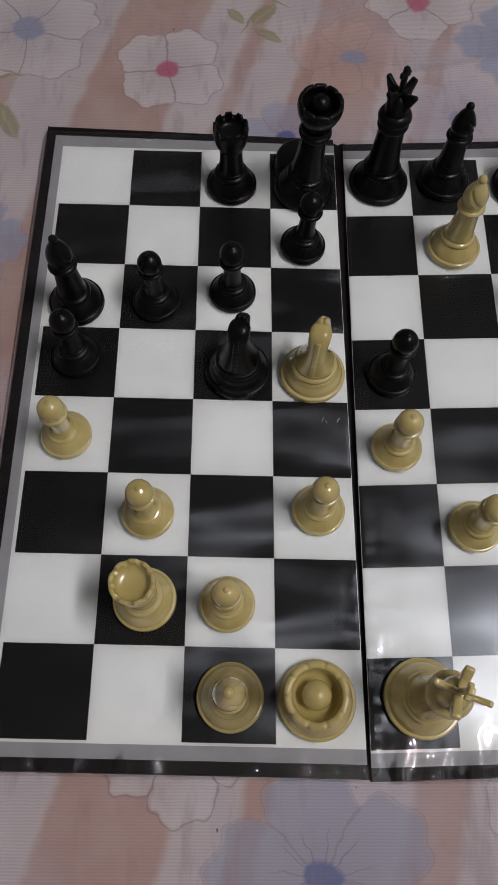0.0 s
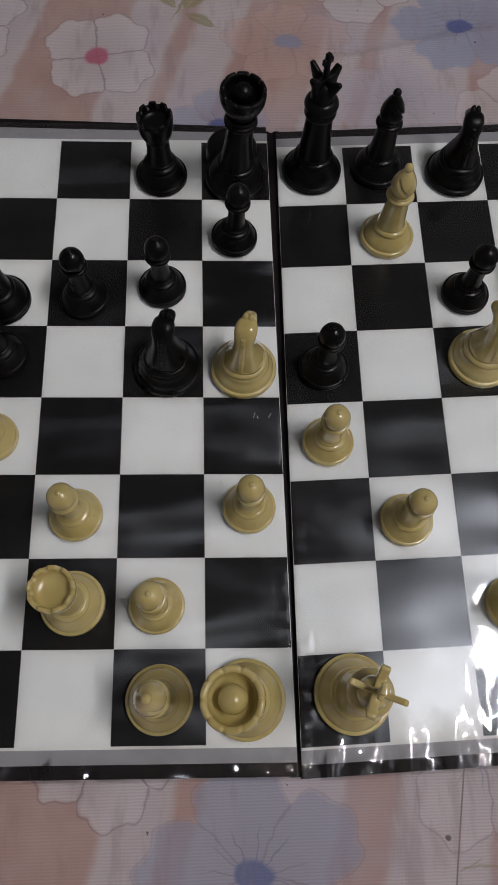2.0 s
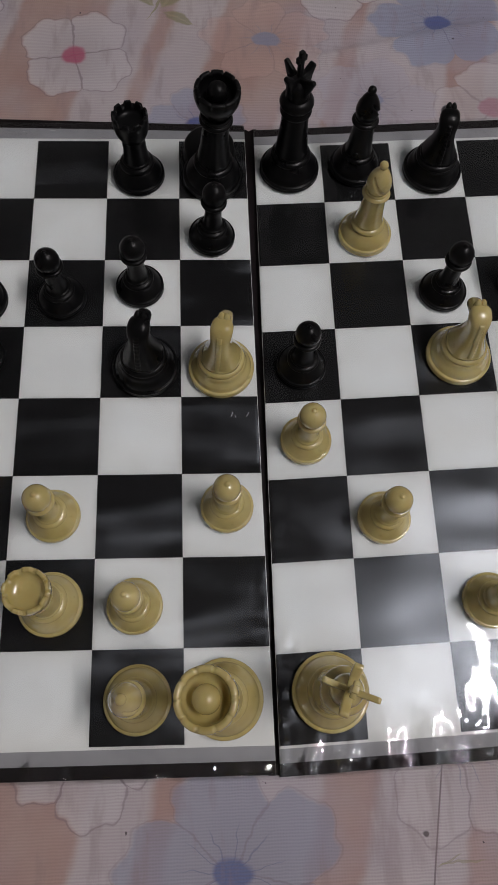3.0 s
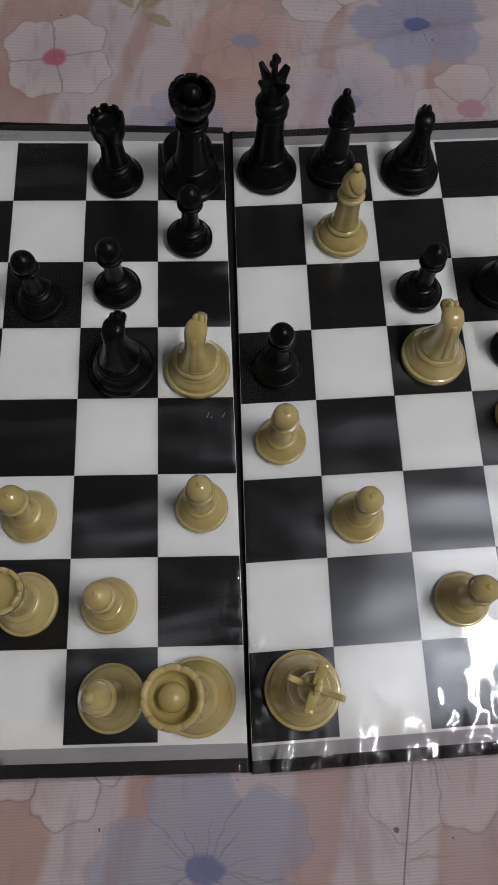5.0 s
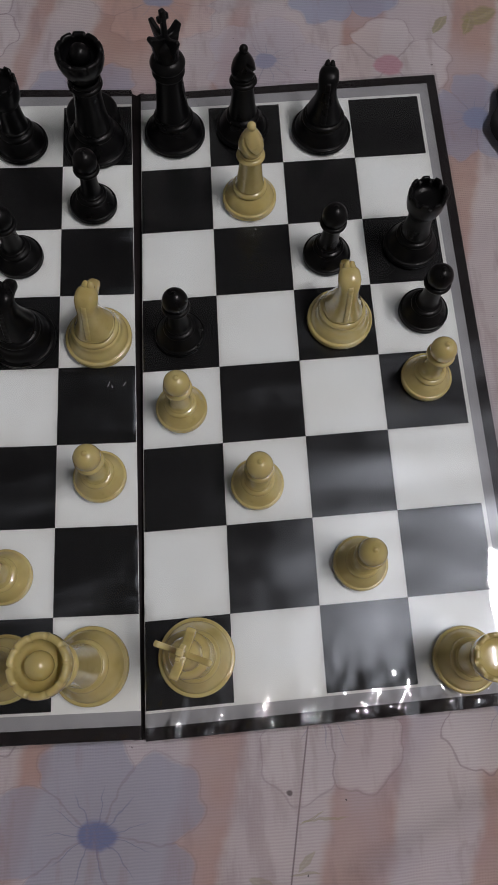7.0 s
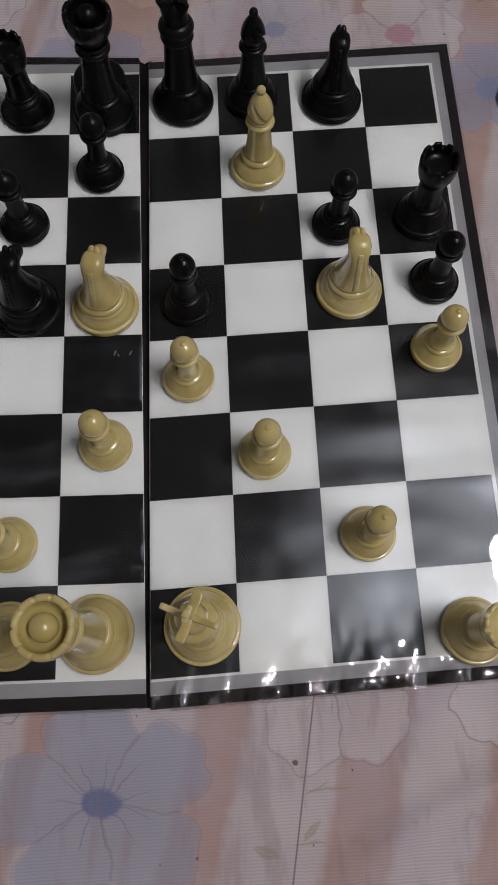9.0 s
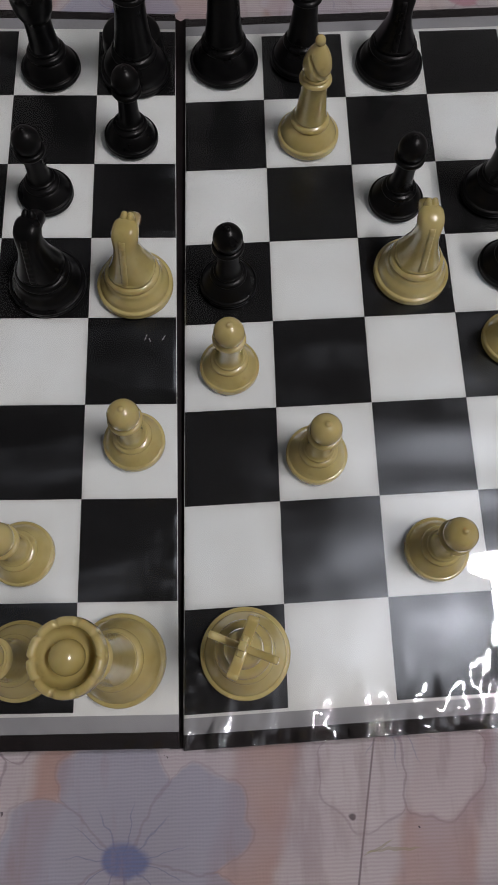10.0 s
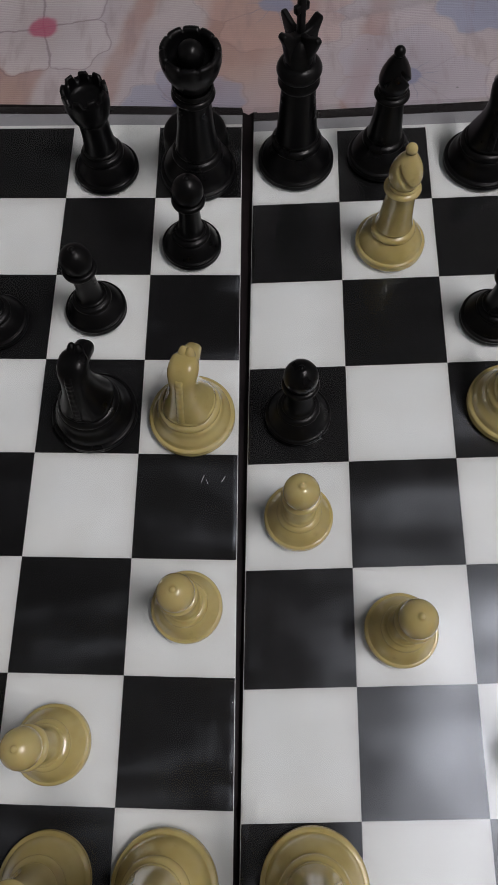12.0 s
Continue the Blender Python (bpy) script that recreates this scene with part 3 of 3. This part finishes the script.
def make_knight(mat, label):
    t = begin("knight", label, 16.4, 14.0, 10.0, mat)
    bm = bmesh.new()

    def loft(sections, sides=28):
        """Rounded rings from (centre, across, along, half width, half depth), closed at both ends."""
        rings = []
        for centre, across, along, w, d in sections:
            ring = []
            for k in range(sides):
                a = 2 * math.pi * k / sides
                ca, sa = math.cos(a), math.sin(a)
                ca, sa = math.copysign(abs(ca) ** 0.8, ca), math.copysign(abs(sa) ** 0.8, sa)
                ring.append(bm.verts.new((Vector(centre) + Vector(across) * w * ca + Vector(along) * d * sa) / 1000))
            rings.append(ring)
        for lo, hi in zip(rings, rings[1:]):
            for k in range(sides):
                q = (k + 1) % sides
                bm.faces.new((lo[k], lo[q], hi[q], hi[k]))
        bm.faces.new(rings[0])
        bm.faces.new(rings[-1])

    x_axis, y_axis = (1, 0, 0), (0, 1, 0)
    # neck: height, forward, half width, half depth
    neck = [(14.0, 0.3, 9.7, 9.9), (16.0, 0.2, 9.1, 9.5), (19.0, 0.0, 7.9, 8.7), (23.0, -0.2, 6.4, 7.5), (28.0, 0.0, 5.2, 6.3), (32.5, 0.6, 4.8, 5.6),
            (35.6, 1.5, 5.2, 5.8), (38.0, 2.3, 5.3, 5.4), (39.8, 3.0, 4.7, 4.5), (40.8, 3.4, 3.2, 3.0), (41.2, 3.6, 1.2, 1.2)]
    neck = [(14.0 + (z - 14.0) * 0.96, f, w, d) for z, f, w, d in neck]
    loft([((0, f, z), x_axis, y_axis, w, d) for z, f, w, d in neck])
    # muzzle, sloping forward and down
    slope = Vector((0, 0.55, 0.83))
    muzzle = [(2.0, 36.0, 4.3, 4.0), (6.0, 34.9, 4.2, 3.9), (9.5, 33.2, 3.6, 3.3), (12.4, 31.6, 3.3, 2.9), (13.6, 30.9, 2.6, 2.0)]
    loft([((0, f, z), x_axis, slope, w, d) for f, z, w, d in muzzle])
    for side in (-1, 1):
        loft([((side * w0, f, z), x_axis, y_axis, w, w * 1.2) for w0, f, z, w in ((1.3, 6.0, 36.2, 2.1), (1.3, 6.8, 39.0, 1.7), (1.2, 7.4, 40.6, 1.2), (1.1, 7.7, 41.4, 0.5))], 12)
    part("horse_head", bm, mat, t)
    # low ridge of the mane down the back of the neck
    bm = bmesh.new()
    rings = []
    steps = 40
    for k in range(steps + 1):
        u = k / steps * (len(neck) - 5) + 1
        i = min(int(u), len(neck) - 2)
        z, f, w, d = (p + (q - p) * (u - i) for p, q in zip(neck[i], neck[i + 1]))
        proud = 0.5 + 0.22 * (k % 4 < 3) if 0 < k < steps else 0.0
        y = f - d
        rings.append([bm.verts.new(Vector((x, y - o, z)) / 1000) for x, o in ((-1.7, -1.4), (-1.3, proud * 0.5), (-0.6, proud), (0.6, proud), (1.3, proud * 0.5), (1.7, -1.4))])
    for a, b in zip(rings, rings[1:]):
        for k in range(6):
            q = (k + 1) % 6
            bm.faces.new((a[k], a[q], b[q], b[k]))
    bm.faces.new(rings[0])
    bm.faces.new(rings[-1])
    part("mane", bm, mat, t)
    return t


STAND = 0.0009
MAKERS = {"pawn": make_pawn, "bishop": make_bishop, "rook": make_rook, "queen": make_queen, "king": make_king, "knight": make_knight}
# kind, black or cream, x, y, turn, lean about x and y in degrees
MEN = [
    ("rook", 0, -0.0625, 0.2945, 8, 0), ("queen", 0, -0.0215, 0.2925, 0, (3.2, 3.0)), ("king", 0, 0.0215, 0.2975, 38, 0), ("bishop", 0, 0.0590, 0.2995, 40, 0),
    ("knight", 0, 0.1025, 0.2955, -8, 0), ("pawn", 0, -0.0230, 0.2525, 0, (0, 3.2)), ("bishop", 0, -0.1430, 0.2150, 10, 0), ("pawn", 0, -0.1010, 0.2160, 0, 0),
    ("pawn", 0, -0.0610, 0.2220, 0, 0), ("pawn", 0, -0.1400, 0.1830, 0, 0), ("knight", 0, -0.0575, 0.1755, -12, 0), ("pawn", 0, 0.0205, 0.1740, 0, 0),
    ("pawn", 0, 0.0980, 0.2160, 0, 0), ("rook", 0, 0.1430, 0.2195, 0, (0, -2.2)), ("pawn", 0, 0.1440, 0.1805, 0, 0),
    ("bishop", 1, 0.0600, 0.2530, -30, 0), ("knight", 1, -0.0198, 0.1740, -14, 0), ("pawn", 1, -0.1410, 0.1390, 0, 0), ("pawn", 1, 0.0200, 0.1340, 0, 0),
    ("pawn", 1, -0.0990, 0.1000, 0, 0), ("pawn", 1, -0.0190, 0.1020, 0, 0), ("pawn", 1, 0.0540, 0.0945, 0, 0), ("rook", 1, -0.0980, 0.0600, 0, 0),
    ("pawn", 1, -0.0610, 0.0580, 0, 0), ("bishop", 1, -0.0592, 0.0190, 30, 0), ("queen", 1, -0.0222, 0.0180, 0, (0, -5.8)), ("king", 1, 0.0230, 0.0190, 67, (0, -1.5)),
    ("knight", 1, 0.1010, 0.1780, 0, 0), ("pawn", 1, 0.1405, 0.1440, 0, 0), ("pawn", 1, 0.0980, 0.0550, 0, 0), ("rook", 1, 0.1390, 0.0110, 0, 0),
]
WORDS = {
    ("pawn", 0): "glossy black plastic pawn with a round head", ("pawn", 1): "cream plastic pawn with a round head",
    ("rook", 0): "black plastic rook with a notched turret", ("rook", 1): "cream plastic rook with a hollow notched turret",
    ("bishop", 0): "black plastic bishop with a slit mitre", ("bishop", 1): "cream plastic bishop with a slit mitre",
    ("queen", 0): "tall black plastic queen with a cup-shaped crown", ("queen", 1): "leaning cream plastic queen with a ball in its crown",
    ("king", 0): "tall black plastic king with a pointed crown", ("king", 1): "tall cream plastic king with a pointed crown",
    ("knight", 0): "black plastic knight with a horse's head", ("knight", 1): "cream plastic knight with a horse's head",
}
first = {}
for kind, cream, x, y, turn, lean in MEN:
    r = 0.0165 if kind in ("queen", "king", "knight") else 0.0125
    lx, ly = lean or (0, 0)
    m = pose(x, y, STAND + r * math.sin(radians(math.hypot(lx, ly))) * 0.6, lx, ly, 0) @ pose(0, 0, 0, 0, 0, turn)
    if (kind, cream) in first:
        copy_thing(first[kind, cream], m)
    else:
        first[kind, cream] = MAKERS[kind](CREAM if cream else BLACK, WORDS[kind, cream])
        first[kind, cream].matrix_basis = m

# a low black disc added as the dark round shape behind the black queen
disc = tagged(new("plastic_cap", finish(lathe([(0, 0), (14.0, 0), (14.6, 0.6), (14.6, 2.4), (14.2, 3.0), (14.0, 7.6), (13.4, 8.6), (12.0, 9.0), (0, 8.8)], 48), BLACK)),
              "round black plastic disc behind the queen", "plastic cap")
disc.matrix_basis = pose(-0.0232, 0.3085, STAND)

# a low dark lump added for a soft-edged dark patch beside the board
lump = lathe(smooth_profile([(24, 0), (29, 2.5), (30, 6), (26, 10), (16, 13), (6, 13.5)], 4) + [(0, 13.2)], 40, lambda r, z, a: (r * (1 + 0.10 * math.sin(3 * a) + 0.04 * math.sin(7 * a)), z * (1 + 0.12 * math.sin(5 * a + r))))
pouch = tagged(new("pouch", finish(lump, DARK_MATTE)), "small dark rounded lump lying on the sheet", "pouch")
pouch.matrix_basis = pose(0.229, 0.300, SHEET_Z + 0.0008, 0, 0, 70)

# the tube lamp on its batten
fitting = tagged(new("tube_lamp"), "lit white tube lamp on a slim batten", "lamp")
fitting.matrix_basis = pose(LAMP.x, LAMP.y, LAMP.z, 90, 0, 0)
GLOW = Nodes("tube_glow")
GLOW.tree.links.new(GLOW.node("ShaderNodeEmission", 0, {"Color": (1.0, 0.945, 0.960), "Strength": LAMP_GLOW}), GLOW.out.inputs[0])
part("tube", lathe([(0, -400), (20, -400), (23, -396), (23, 396), (20, 400), (0, 400)], 24), GLOW.mat, fitting, "glowing white tube")
part("batten", box(-0.018, 0.031, -0.42, 0.018, 0.052, 0.42, 0.003), CEILING_PAINT, fitting)
part("hanger", box(-0.004, 0.049, -0.004, 0.004, 2.849 - LAMP.z, 0.004), CEILING_PAINT, fitting)

# fine scratches on the film
SCRATCH = plain("scratched_film", (0.55, 0.55, 0.57), (0.65, 0.65, 0.66), 0.3, 300)
scratch_parent = board.children[0]
for sx, sy, ln, turn in ((-0.0152, 0.1490, 0.0030, 70), (-0.0075, 0.1488, 0.0026, 60), (-0.0135, 0.1478, 0.0018, 110), (-0.112, 0.327, 0.0030, 5), (-0.108, 0.3285, 0.0016, 80), (-0.128, 0.3265, 0.0022, 20)):
    bm = box(-ln / 2, -0.00010, 0.0, ln / 2, 0.00010, 0.00006)
    bmesh.ops.transform(bm, matrix=pose(sx, sy, 0.00115, 0, 0, turn), verts=bm.verts)
    part("scratch", bm, SCRATCH, scratch_parent, smooth=False)
